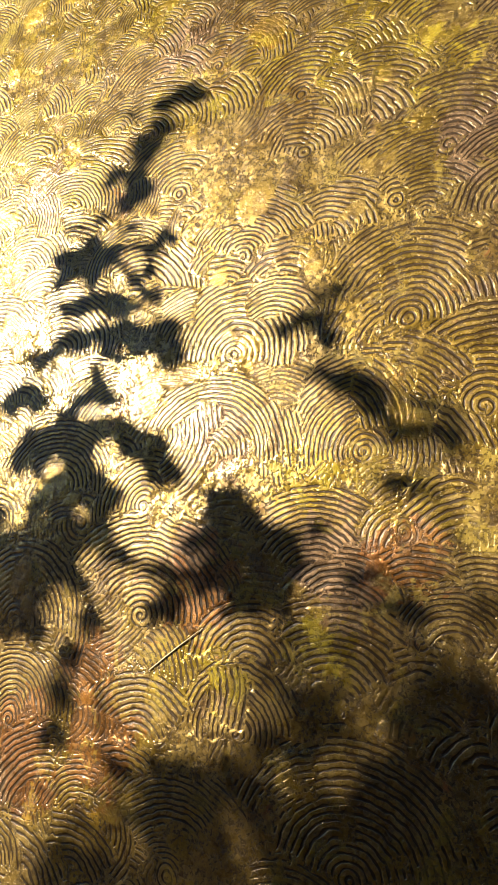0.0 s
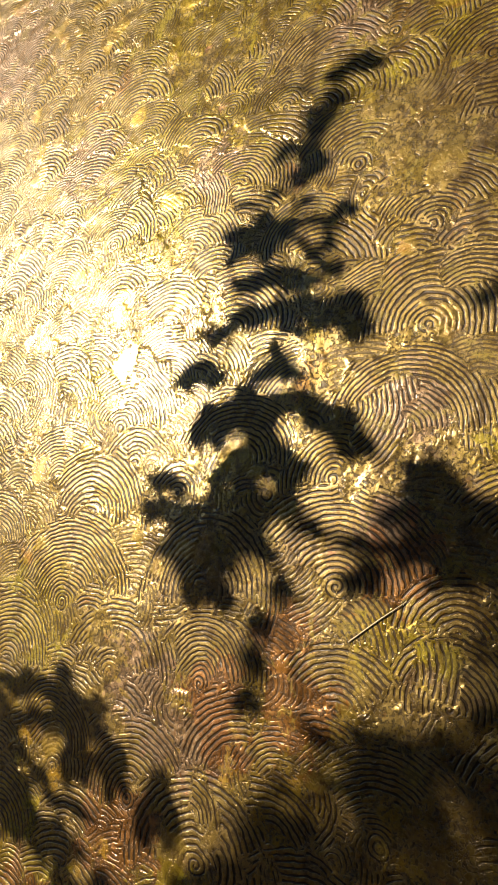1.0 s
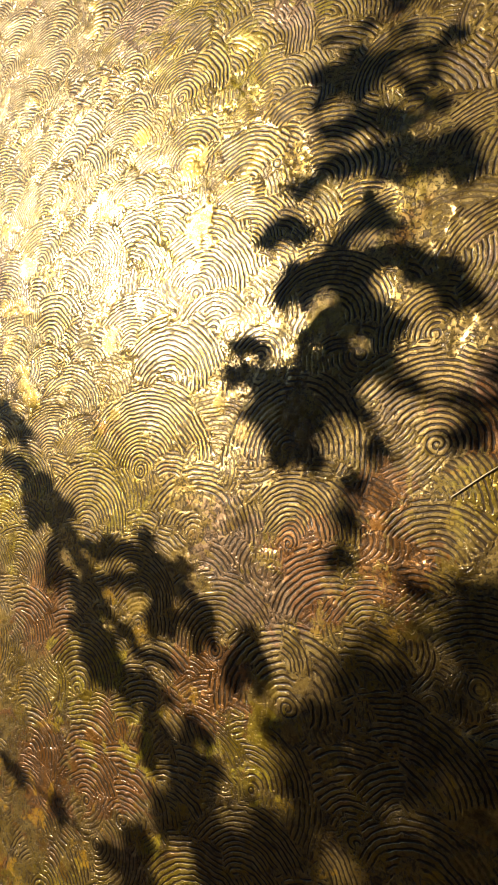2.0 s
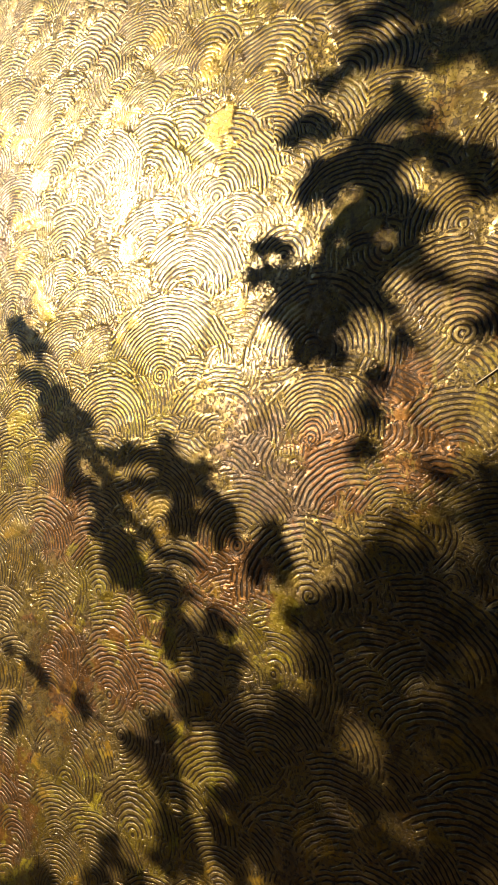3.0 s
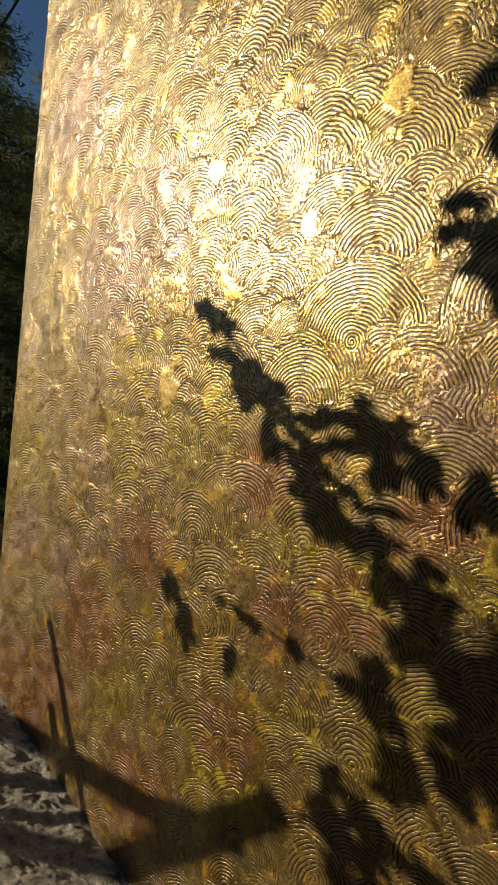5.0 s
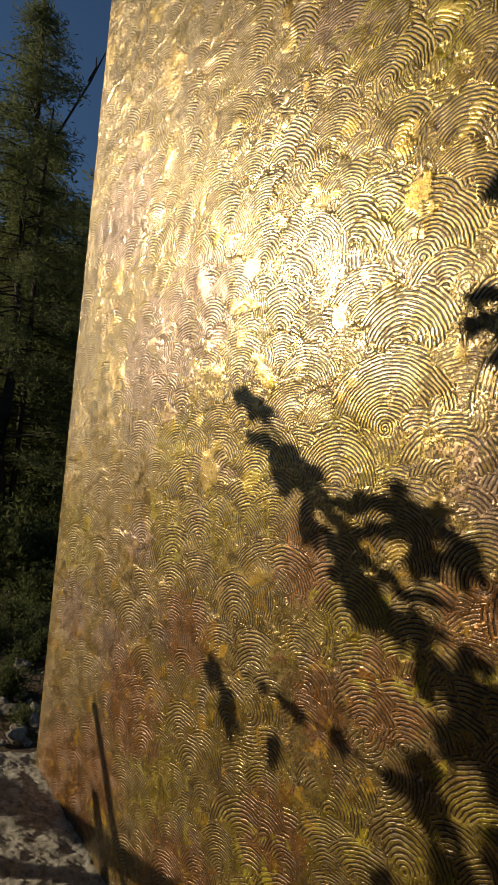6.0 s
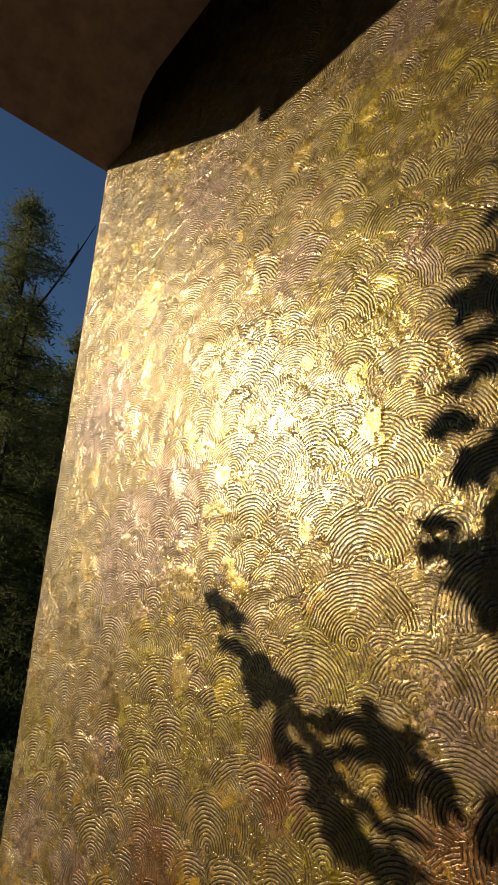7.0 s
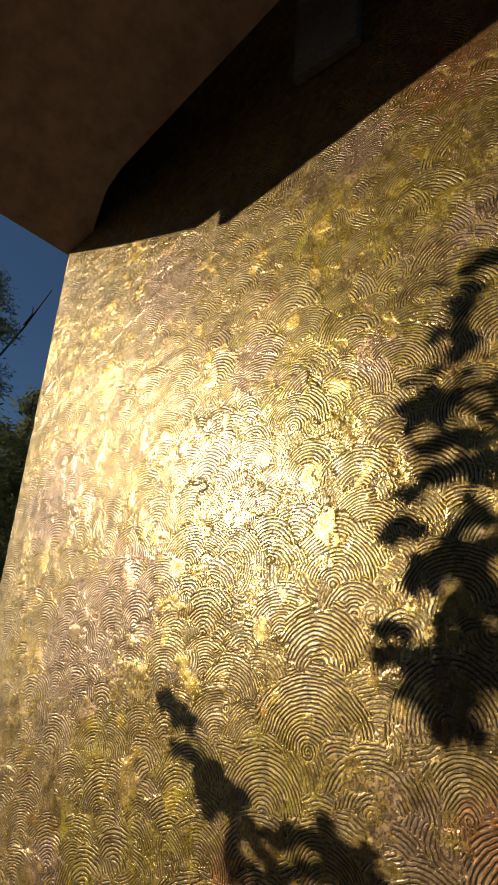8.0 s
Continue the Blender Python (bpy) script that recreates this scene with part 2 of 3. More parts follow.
# x, z and reach of the blots of pigment in the lacquer
LEMON = [
    (1.10, 1.68, .075), (1.47, 1.76, .06), (1.47, 1.27, .032), (1.50, 1.13, .03), (1.39, 1.09, .035), (1.35, 1.75, .046), (1.55, 1.71, .034), (.92, 1.92, .09),
    (1.25, 1.71, .05), (1.02, 1.86, .078), (.88, 1.67, .09), (.98, 1.74, .07), (.48, 1.01, .068), (.72, .94, .07), (1.17, 1.88, .066), (.65, .86, .06),
    (.47, .83, .07), (.53, .36, .09), (.80, 1.67, .07), (.12, .75, .08), (1.18, .79, .045), (.93, .78, .06), (1.0, .74, .055), (1.13, .61, .04),
    (.92, 1.35, .05), (.81, .35, .08), (.96, .51, .043), (1.08, .53, .053), (.98, 1.54, .06), (.92, 1.02, .06)]
ROSE = [
    (1.11, .98, .04), (1.17, .94, .03), (1.21, .96, .035), (1.07, 1.63, .04), (1.37, 1.31, .035), (1.36, 1.18, .03), (1.51, 1.2, .04), (1.60, 1.61, .035), (1.24, 1.8, .036),
    (.52, 1.97, .10), (.81, 1.68, .06), (1.04, 2.08, .058), (.39, 1.16, .13), (.51, 1.26, .11), (.39, .78, .043), (.13, .57, .07), (.32, .54, .07), (.2, 1.5, .12)]
RUST = [
    (1.12, .83, .045), (.99, .69, .057), (.90, .64, .054), (1.03, .68, .036), (1.23, .95, .025), (1.30, 1.01, .04), (1.21, .99, .035), (1.27, 1.07, .031), (1.38, 1.15, .036), (1.56, 1.21, .03),
    (.84, .83, .05), (.41, .45, .10), (.16, .17, .14), (.57, .65, .07), (.83, .42, .065), (1.22, 2.17, .10), (.62, .22, .09), (.30, .28, .09)]


def plaster_wall():
    xs = np.concatenate([np.arange(0, 0.3, 0.0028), np.arange(0.3, 0.7, 0.0019), np.arange(0.7, 1.64, 0.00135), np.arange(1.64, 1.76, 0.004)])
    zs = np.concatenate([np.arange(-0.06, 0.08, 0.0035), np.arange(0.08, 0.45, 0.0021), np.arange(0.45, 1.75, 0.00135), np.arange(1.75, 2.22, 0.0021), np.arange(2.22, 2.4, 0.004), np.arange(2.4, 2.8, 0.02)])
    n2, n6, n25, n90 = (smooth_noise(xs, zs, c, s) for c, s in ((0.0026, 1), (0.006, 2), (0.022, 3), (0.09, 4)))
    height = 0.0009 + 0.00022 * n6 + 0.0001 * n2
    phase, comb = np.zeros_like(height), np.zeros_like(height)
    owner = np.full(height.shape, -1, np.int32)
    fans = [(x, z, r, rng.normal(0, 0.15), rng.uniform(1.25, 2.0)) for x, z, r in FANS_HIGH + FANS_LOW]
    row, z = 0, 2.5
    while z > -0.1:
        x = -0.03 + 0.055 * (row % 2)
        while x < 1.85:
            cx, cz = x + rng.normal(0, 0.016), z + rng.normal(0, 0.016)
            if all((cx - f[0]) ** 2 + (cz - f[1]) ** 2 > (0.75 * f[2]) ** 2 for f in fans[:len(FANS_HIGH) + len(FANS_LOW)]):
                fans.append((cx, cz, rng.uniform(0.05, 0.095), rng.normal(0, 0.35), rng.uniform(0.8, 1.5)))
            x += rng.uniform(0.075, 0.12)
        z -= 0.055
        row += 1
    fans.sort(key=lambda f: -f[1])
    # sweeps under the fans in all directions, and short late strokes over them
    under = [(rng.uniform(0, 1.75), rng.uniform(0, 2.3), rng.uniform(0.06, 0.12), rng.normal(0, 1.2), rng.uniform(1.6, 3.0)) for _ in range(520)]
    over = [(rng.uniform(0, 1.75), rng.uniform(0, 2.3), rng.uniform(0.05, 0.09), rng.normal(0, 0.7), rng.uniform(0.35, 0.7)) for _ in range(330)]
    first_over = len(under) + len(fans)
    fans = under + fans + over
    for k, (cx, cz, r, turn, spread) in enumerate(fans):
        i0, i1 = np.searchsorted(xs, (cx - 1.25 * r, cx + 1.25 * r))
        j0, j1 = np.searchsorted(zs, (cz - 1.25 * r, cz + 1.25 * r))
        if i1 - i0 < 4 or j1 - j0 < 4:
            continue
        w = np.s_[j0:j1, i0:i1]
        dx, dz = (xs[i0:i1] - cx)[None, :], (zs[j0:j1] - cz)[:, None]
        far = np.hypot(dx * rng.uniform(0.9, 1.12), dz) + 0.0016 * n25[w] + 0.0003 * n6[w]
        ang = np.arctan2(dx, dz) - turn
        pitch, twist = rng.uniform(0.0047, 0.0065), rng.choice([-1, 0, 0, 1])
        turns = far / pitch + twist * ang / (2 * math.pi) + 0.055 * n6[w] + 0.03 * n2[w] + rng.uniform()
        strength = rng.uniform(0.7, 1.0) * np.interp(cx, [0.1, 0.7], [0.95, 1.0]) * np.clip(1.2 - 1.5 * np.clip(0.7 * n25[w] + 0.5 * n90[w] + 0.35 * n6[w] - 0.45, 0, 1), 0, 1)
        if k < len(under):
            strength = 0.55 * strength
        groove = np.clip((np.cos(2 * math.pi * turns) - 0.35) * 1.9, 0, 1)
        tilt = rng.normal(0, 0.005) * dx + rng.normal(0, 0.005) * dz - np.interp(cx, [0.4, 0.9], [0.0006, 0.0004]) * far / r
        h = rng.uniform(0.0014, 0.0017) - 0.0005 * groove * strength + tilt + 0.0001 * n6[w]
        inside = (far < r * (1 + 0.15 * n25[w] + 0.06 * n6[w])) & (np.abs(ang) < spread * (1 + 0.25 * n25[w] + 0.1 * n6[w]))
        if k >= first_over:
            inside &= far > r * (0.45 + 0.1 * n25[w])
        else:
            inside |= far < 0.12 * r
        height[w] = np.where(inside, h, height[w])
        phase[w] = np.where(inside, turns, phase[w])
        comb[w] = np.where(inside, strength, comb[w])
        owner[w] = np.where(inside, k, owner[w])
    # no line runs on across the border of two sweeps
    seam = np.zeros(owner.shape, bool)
    for step in ((0, 1), (1, 0)):
        other = owner != np.roll(owner, step, (0, 1))
        seam |= other | np.roll(other, (-step[0], -step[1]), (0, 1))
    comb[seam] = 0
    # crumbly stretches and flat trowelled spots
    crumbly = np.clip((n90 + 0.6 * n25 - 0.95) * 3, 0, 1)
    comb *= 1 - crumbly
    height = height * (1 - crumbly) + crumbly * (0.0009 + 0.0002 * n6)
    skin = np.clip((0.8 * smooth_noise(xs, zs, 0.05, 8) + 0.6 * n25 - np.interp(xs, [0.3, 0.9], [0.72, 0.78])[None, :]) * 3, 0, 1)
    comb *= 1 - 0.85 * skin
    spots = [(0.98, 1.36, 0.024, 0.04), (0.91, 1.255, 0.018, 0.022), (1.378, 1.563, 0.021, 0.021), (0.20, 1.15, 0.05, 0.05), (0.34, 1.78, 0.06, 0.05), (0.65, 1.31, 0.02, 0.02), (0.87, 1.20, 0.018, 0.024)]
    spots += [(rng.uniform(0, 1.7), rng.uniform(0.1, 2.2), rng.uniform(0.008, 0.018), rng.uniform(0.010, 0.026)) for _ in range(26)]
    for cx, cz, a, b in spots:
        e = ((xs - cx) / a)[None, :] ** 2 + ((zs - cz) / b)[:, None] ** 2 + 0.9 * n25 + 0.4 * n6
        k = np.clip((1.1 - e) * 1.4, 0, 1)
        height = height * (1 - k) + k * (0.0014 + 0.00005 * n6)
        comb *= 1 - k
        skin = np.maximum(skin, k)
    for axis in (0, 1):
        height = 0.5 * height + 0.25 * (np.roll(height, 1, axis) + np.roll(height, -1, axis))
    height += 0.0010 * n90 + n25 * np.interp(xs, [0.5, 1.0], [0.00055, 0.0003])[None, :]
    tint = np.zeros((*height.shape, 3), np.float32)
    for k, blots in enumerate((LEMON, ROSE, RUST)):
        for cx, cz, r in blots:
            e = ((xs - cx) / r)[None, :] ** 2 + ((zs - cz) / r)[:, None] ** 2
            tint[..., k] = np.maximum(tint[..., k], np.exp(-0.7 * e))
    # rounded outer edge at x = 0
    edge = np.clip(1 - xs / 0.012, 0, 1)
    depth = -height + (0.012 * (1 - np.sqrt(1 - edge ** 2)))[None, :]
    X, Z = np.meshgrid(xs, zs)
    X = X + (0.003 * n90 + 0.001 * n25) * np.clip(1 - X / 0.05, 0, 1)
    verts = np.stack([X, depth, Z], -1).reshape(-1, 3)
    wall = tagged(new("wall_north"), "gold metallic plaster wall combed in overlapping fans", "wall", kind="structure")
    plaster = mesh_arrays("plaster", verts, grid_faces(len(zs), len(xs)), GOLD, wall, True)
    for name, field in (("comb_phase", phase), ("comb", comb), ("skin", skin)):
        plaster.data.attributes.new(name, "FLOAT", "POINT").data.foreach_set("value", field.astype(np.float32).ravel())
    plaster.data.attributes.new("tint", "FLOAT_VECTOR", "POINT").data.foreach_set("vector", tint.ravel())
    bm = bmesh.new()
    box(bm, 0.002, 0.0125, -0.6, 4.0, 0.24, 2.8)
    box(bm, 1.757, -0.001, -0.6, 4.0, 0.0125, 2.8)
    part("wall_core", bm, GOLD, wall)


plaster_wall()


# ---- eave over the wall ----
def eave_height(x, y):
    return 2.30 + 0.195 * x - 0.15 * y


def eave():
    roof = tagged(new("eave"), "brown boarded roof eave with a gap along the wall", "roof", kind="structure")
    outline = [(0.0, 0.24), (-0.004, 0.0), (-0.05, -0.3), (-0.099, -0.77), (4.0, -0.77), (4.0, -0.11), (1.0, -0.11), (0.34, -0.075), (0.26, -0.06), (0.19, -0.03), (0.13, -0.004)]
    bm = bmesh.new()
    f = bm.faces.new([bm.verts.new((x, y, eave_height(x, y))) for x, y in outline])
    got = bmesh.ops.extrude_face_region(bm, geom=[f])
    bmesh.ops.translate(bm, verts=[v for v in got["geom"] if isinstance(v, bmesh.types.BMVert)], vec=(0, 0, 0.03))
    bmesh.ops.recalc_face_normals(bm, faces=bm.faces)
    part("soffit", bm, SOFFIT, roof)
    bm = bmesh.new()
    for y0, y1 in ((-0.795, -0.773),):
        v = [bm.verts.new((x, y, eave_height(x, -0.77) + dz)) for x in (-0.03, 4.0) for y in (y0, y1) for dz in (-0.04, 0.22)]
        bmesh.ops.convex_hull(bm, input=v)
    part("fascia", bm, SOFFIT, roof)
    bm = bmesh.new()
    v = [bm.verts.new((x, y, eave_height(x, -0.3) + dz)) for x in (-0.08, 4.0) for y in (-0.8, 0.3) for dz in (0.33, 0.38)]
    bmesh.ops.convex_hull(bm, input=v)
    part("roof_deck", bm, ROOF, roof)
    bm = bmesh.new()
    v = [bm.verts.new((x, y, eave_height(x, y) + dz)) for x in (-0.03, -0.004) for y in (-0.77, 0.3) for dz in (0.031, 0.36)]
    bmesh.ops.convex_hull(bm, input=v)
    part("barge_board", bm, SOFFIT, roof)
    bm = bmesh.new()
    box(bm, 0.876, -0.022, 2.35, 1.04, 0.0, 2.62, 0.003)
    part("blocking_board", bm, TIMBER, roof, "grey timber board in the gap")


eave()


# ---- ground, rock ledge, plain closing walls ----
def ground():
    n = 90
    t = np.linspace(-1, 1, n)
    xs = np.sign(t) * (np.abs(t) ** 3) * 400 + t * 8
    X, Y = np.meshgrid(xs, xs)
    near = np.exp(-(X ** 2 + Y ** 2) / 800)
    Z = -0.42 + near * 0.06 * np.sin(X * 1.7 + 0.6 * Y) * np.cos(Y * 1.3)
    Z = Z + np.clip(-X - 5, 0, 30) * 0.10
    ob = mesh_arrays("ground", np.stack([X, Y, Z], -1).reshape(-1, 3), grid_faces(n, n), EARTH)
    tagged(ob, "dark stony earth rising towards the trees", "ground", kind="structure")


ground()


def rock_ledge():
    n, m = 300, 300
    xs, ys = np.linspace(0, 1, n), np.linspace(0, 1, m)
    a, b, c = smooth_noise(xs, ys, 0.007, 21), smooth_noise(xs, ys, 0.028, 22), smooth_noise(xs, ys, 0.2, 23)
    U, V = np.meshgrid(xs, ys)
    Y = 0.05 - V * 0.95
    X = (-0.02 + 0.55 * np.clip(Y, -9, 0) - 0.02) + U * 0.85
    Z = 0.155 - 0.19 * np.clip(X, -1, 2) + 0.02 * Y + 0.0018 * np.clip(a, -0.4, 2) + 0.004 * b + 0.01 * c * np.clip(-Y * 4, 0, 1)
    border = np.minimum(np.minimum(U * 60 + 0.35, (1 - U) * 12), (1 - V) * 12)
    drop = np.clip(1 - border, 0, 1)
    Z = Z - 0.75 * drop ** 3
    ob = mesh_arrays("rock_ledge", np.stack([X, Y, Z], -1).reshape(-1, 3), grid_faces(m, n)[:, ::-1], STONE)
    tagged(ob, "rough grey stone ledge at the foot of the wall", "rock")


rock_ledge()


def closing_walls():
    # unseen walls, added to close the place and keep sky light off
    bm = bmesh.new()
    box(bm, -0.8, -4.3, -0.6, 4.0, -4.1, 2.9)
    tagged(part("wall_south", bm, CLOSING_WALL), "unseen plain brown wall added to hold back the sky", "wall", kind="structure")
    bm = bmesh.new()
    box(bm, 4.0, -4.3, -0.6, 4.2, 0.24, 2.9)
    tagged(part("wall_east", bm, CLOSING_WALL), "unseen plain brown wall added to hold back the sky", "wall", kind="structure")


closing_walls()


# ---- plants that throw their shade on the wall ----
def leaf_mesh(name, lobes=5, deep=0.1, seed=0):
    """A lobed leaf of one unit, its blade slightly cupped, tip towards +y, in the x-y plane."""
    r = random.Random(seed)
    bm = bmesh.new()
    mid = bm.verts.new((0, 0, 0.04))
    n = 48
    rim = []
    for k in range(n):
        a = 2 * math.pi * k / n
        wave = abs(math.cos(lobes * (a - math.pi / 2) / 2))
        q = 0.40 + deep * (wave - 0.6) + 0.018 * (k % 2) + 0.015 * r.uniform(-1, 1)
        if abs(a - 1.5 * math.pi) < 0.3:
            q *= 0.65
        rim.append(bm.verts.new((q * math.cos(a), q * math.sin(a) * 1.1, 0.03 * math.cos(3 * a) + 0.02 * r.uniform(-1, 1))))
    for k in range(n):
        bm.faces.new((mid, rim[k], rim[(k + 1) % n]))
    got = bmesh.ops.extrude_face_region(bm, geom=bm.faces[:])
    bmesh.ops.translate(bm, verts=[v for v in got["geom"] if isinstance(v, bmesh.types.BMVert)], vec=(0, 0, 0.006))
    bmesh.ops.recalc_face_normals(bm, faces=bm.faces)
    me = bpy.data.meshes.new(name)
    bm.to_mesh(me)
    bm.free()
    me.materials.append(LEAF)
    return me


LEAVES = [leaf_mesh("leaf", lobes, deep, k) for k, (lobes, deep) in enumerate(((5, 0.10), (3, 0.08), (5, 0.16), (7, 0.12), (3, 0.14)))]


def towards_sun(x, z, d):
    return Vector((x, 0, z)) + SUN * d


def hang_leaf(plant, x, z, w, h, d, r, turn=0.0):
    """A leaf as wide and high as w by h in the sun's view, d metres from the wall along the light."""
    ob = new("leaf", r.choice(LEAVES))
    c, s = math.cos(turn), math.sin(turn)
    ex = Vector((c * w, 0, s * w)) + SUN * r.uniform(-0.5, 0.5) * w
    ez = Vector((-s * h, 0, c * h)) + SUN * r.uniform(-0.5, 0.5) * h
    ey = ex.cross(ez).normalized() * max(w, h)
    m = Matrix((ex, ez, ey)).transposed().to_4x4()
    m.translation = towards_sun(x, z, d)
    ob.parent = plant
    ob.matrix_basis = m
    return ob


# leaves by x, z in the sun's view on the wall, width, height, turn
VINE_TIP = [
    (1.248, 1.728, 0.069, 0.036, -0.1), (1.178, 1.717, 0.035, 0.014, -0.3), (1.229, 1.687, 0.048, 0.041, -0.3), (1.208, 1.663, 0.048, 0.052, 0.5), (1.172, 1.63, 0.046, 0.033, 0.6), (1.197, 1.591, 0.044, 0.03, -0.2),
    (1.131, 1.562, 0.035, 0.015, -0.2), (1.153, 1.511, 0.093, 0.071, -0.1), (1.227, 1.526, 0.079, 0.02, -0.3), (1.251, 1.498, 0.026, 0.032, -0.1), (1.189, 1.456, 0.109, 0.033, -0.1), (1.151, 1.404, 0.112, 0.04, 0.3), (1.283, 1.405, 0.08, 0.057, -0.3),
    (1.228, 1.42, 0.065, 0.041, -0.1)]
VINE_MIDDLE = [
    (1.11, 1.337, 0.075, 0.046, 0.2), (1.213, 1.344, 0.065, 0.037, -0), (1.136, 1.272, 0.048, 0.058, 0.1), (1.181, 1.289, 0.075, 0.061, 0), (1.249, 1.303, 0.091, 0.037, -0.2), (1.296, 1.283, 0.098, 0.046, -0.6), (1.177, 1.227, 0.045, 0.045, 0.1),
    (1.219, 1.24, 0.081, 0.075, 0.1), (1.092, 1.204, 0.059, 0.028, 0.1), (1.089, 1.172, 0.061, 0.035, 0.1), (1.176, 1.182, 0.149, 0.05, 0.1), (1.172, 1.147, 0.13, 0.074, 0.1), (1.176, 1.096, 0.066, 0.053, 0.2), (1.283, 1.175, 0.05, 0.027, -0.2),
    (1.34, 1.167, 0.054, 0.024, -0)]
VINE_FOOT = [
    (1.346, 1.135, 0.05, 0.036, 0.2), (1.396, 1.238, 0.06, 0.042, -0.3), (1.423, 1.204, 0.078, 0.053, 0.1), (1.394, 1.167, 0.062, 0.035, 0.2), (1.448, 1.168, 0.056, 0.043, 0.2), (1.265, 1.112, 0.032, 0.033, 0.2), (1.247, 1.072, 0.033, 0.036, 0.2),
    (1.247, 1.036, 0.034, 0.038, 0.2), (1.247, 0.998, 0.039, 0.032, 0.3)]
VINE_BACK = [(1.415, 1.212, 0.087, 0.068, -0.2), (1.463, 1.193, 0.069, 0.054, 0.1), (1.37, 1.199, 0.049, 0.048, 0.1), (1.397, 1.245, 0.042, 0.038, 0.1), (1.53, 1.192, 0.063, 0.028, 0.1), (1.424, 1.145, 0.061, 0.024, 0.2), (1.485, 1.225, 0.042, 0.03, 0.1), (1.569, 1.17, 0.054, 0.026, 0.2)]
BRANCH_TIP = [
    (0.67, 1.08, 0.055, 0.038, 0), (0.71, 1.059, 0.062, 0.042, 0), (0.721, 1.011, 0.062, 0.029, -0.3), (0.786, 0.984, 0.095, 0.044, -0.4), (0.811, 0.957, 0.103, 0.057, 0.1), (0.861, 0.928, 0.055, 0.039, 0.1), (0.845, 0.887, 0.037, 0.073, 0.2),
    (0.954, 0.935, 0.121, 0.026, 0), (0.932, 0.941, 0.029, 0.029, 0.1), (0.995, 0.959, 0.031, 0.032, 0.1), (0.967, 0.901, 0.102, 0.026, -0), (1.032, 0.923, 0.077, 0.04, 0.1)]
BRANCH_FOOT = [
    (1.055, 0.938, 0.035, 0.032, 0.1), (1.041, 0.879, 0.051, 0.065, 0.3), (1.097, 0.887, 0.047, 0.067, 0.4), (1.166, 0.865, 0.058, 0.069, 0.2), (0.922, 0.838, 0.061, 0.041, 0.2), (0.956, 0.805, 0.063, 0.066, 0.2), (0.99, 0.785, 0.072, 0.035, -0),
    (1.033, 0.794, 0.083, 0.037, -0), (1.042, 0.831, 0.074, 0.018, 0), (1.066, 0.745, 0.052, 0.073, 0.6), (1.118, 0.773, 0.04, 0.039, 0.6), (0.908, 0.878, 0.059, 0.03, -0.1)]
TWIG = [(.658, .605, .052, .06, .3), (.708, .557, .05, .10, .75), (.818, .541, .03, .069, 0), (.784, .625, .026, .025, 0), (.848, .615, .072, .025, -.3), (.939, .607, .043, .031, -.4), (1.029, .596, .037, .036, -.5), (1.082, .58, .04, .07, .4)]
SOFT = [
    (1.474, 1.455, 0.052, 0.026, 0.2), (1.445, 1.423, 0.085, 0.029, 0.2), (1.474, 1.405, 0.035, 0.038, -0), (1.466, 1.373, 0.034, 0.026, 0), (1.512, 1.354, 0.083, 0.044, -0.7), (1.577, 1.342, 0.061, 0.017, -0.1), (1.561, 1.317, 0.057, 0.03, 0),
    (1.596, 1.312, 0.032, 0.042, 0), (1.556, 1.271, 0.05, 0.027, 0.1)]


def cane(plant, line, d, r0, r1, name="stem"):
    bm = bmesh.new()
    pts = [towards_sun(x, z, d + 0.03 * math.sin(7 * k)) for k, (x, z) in enumerate(line)]
    tube(bm, pts, [r0 + (r1 - r0) * k / (len(pts) - 1) for k in range(len(pts))], 8)
    return part(name, bm, CANE, plant, smooth=True)


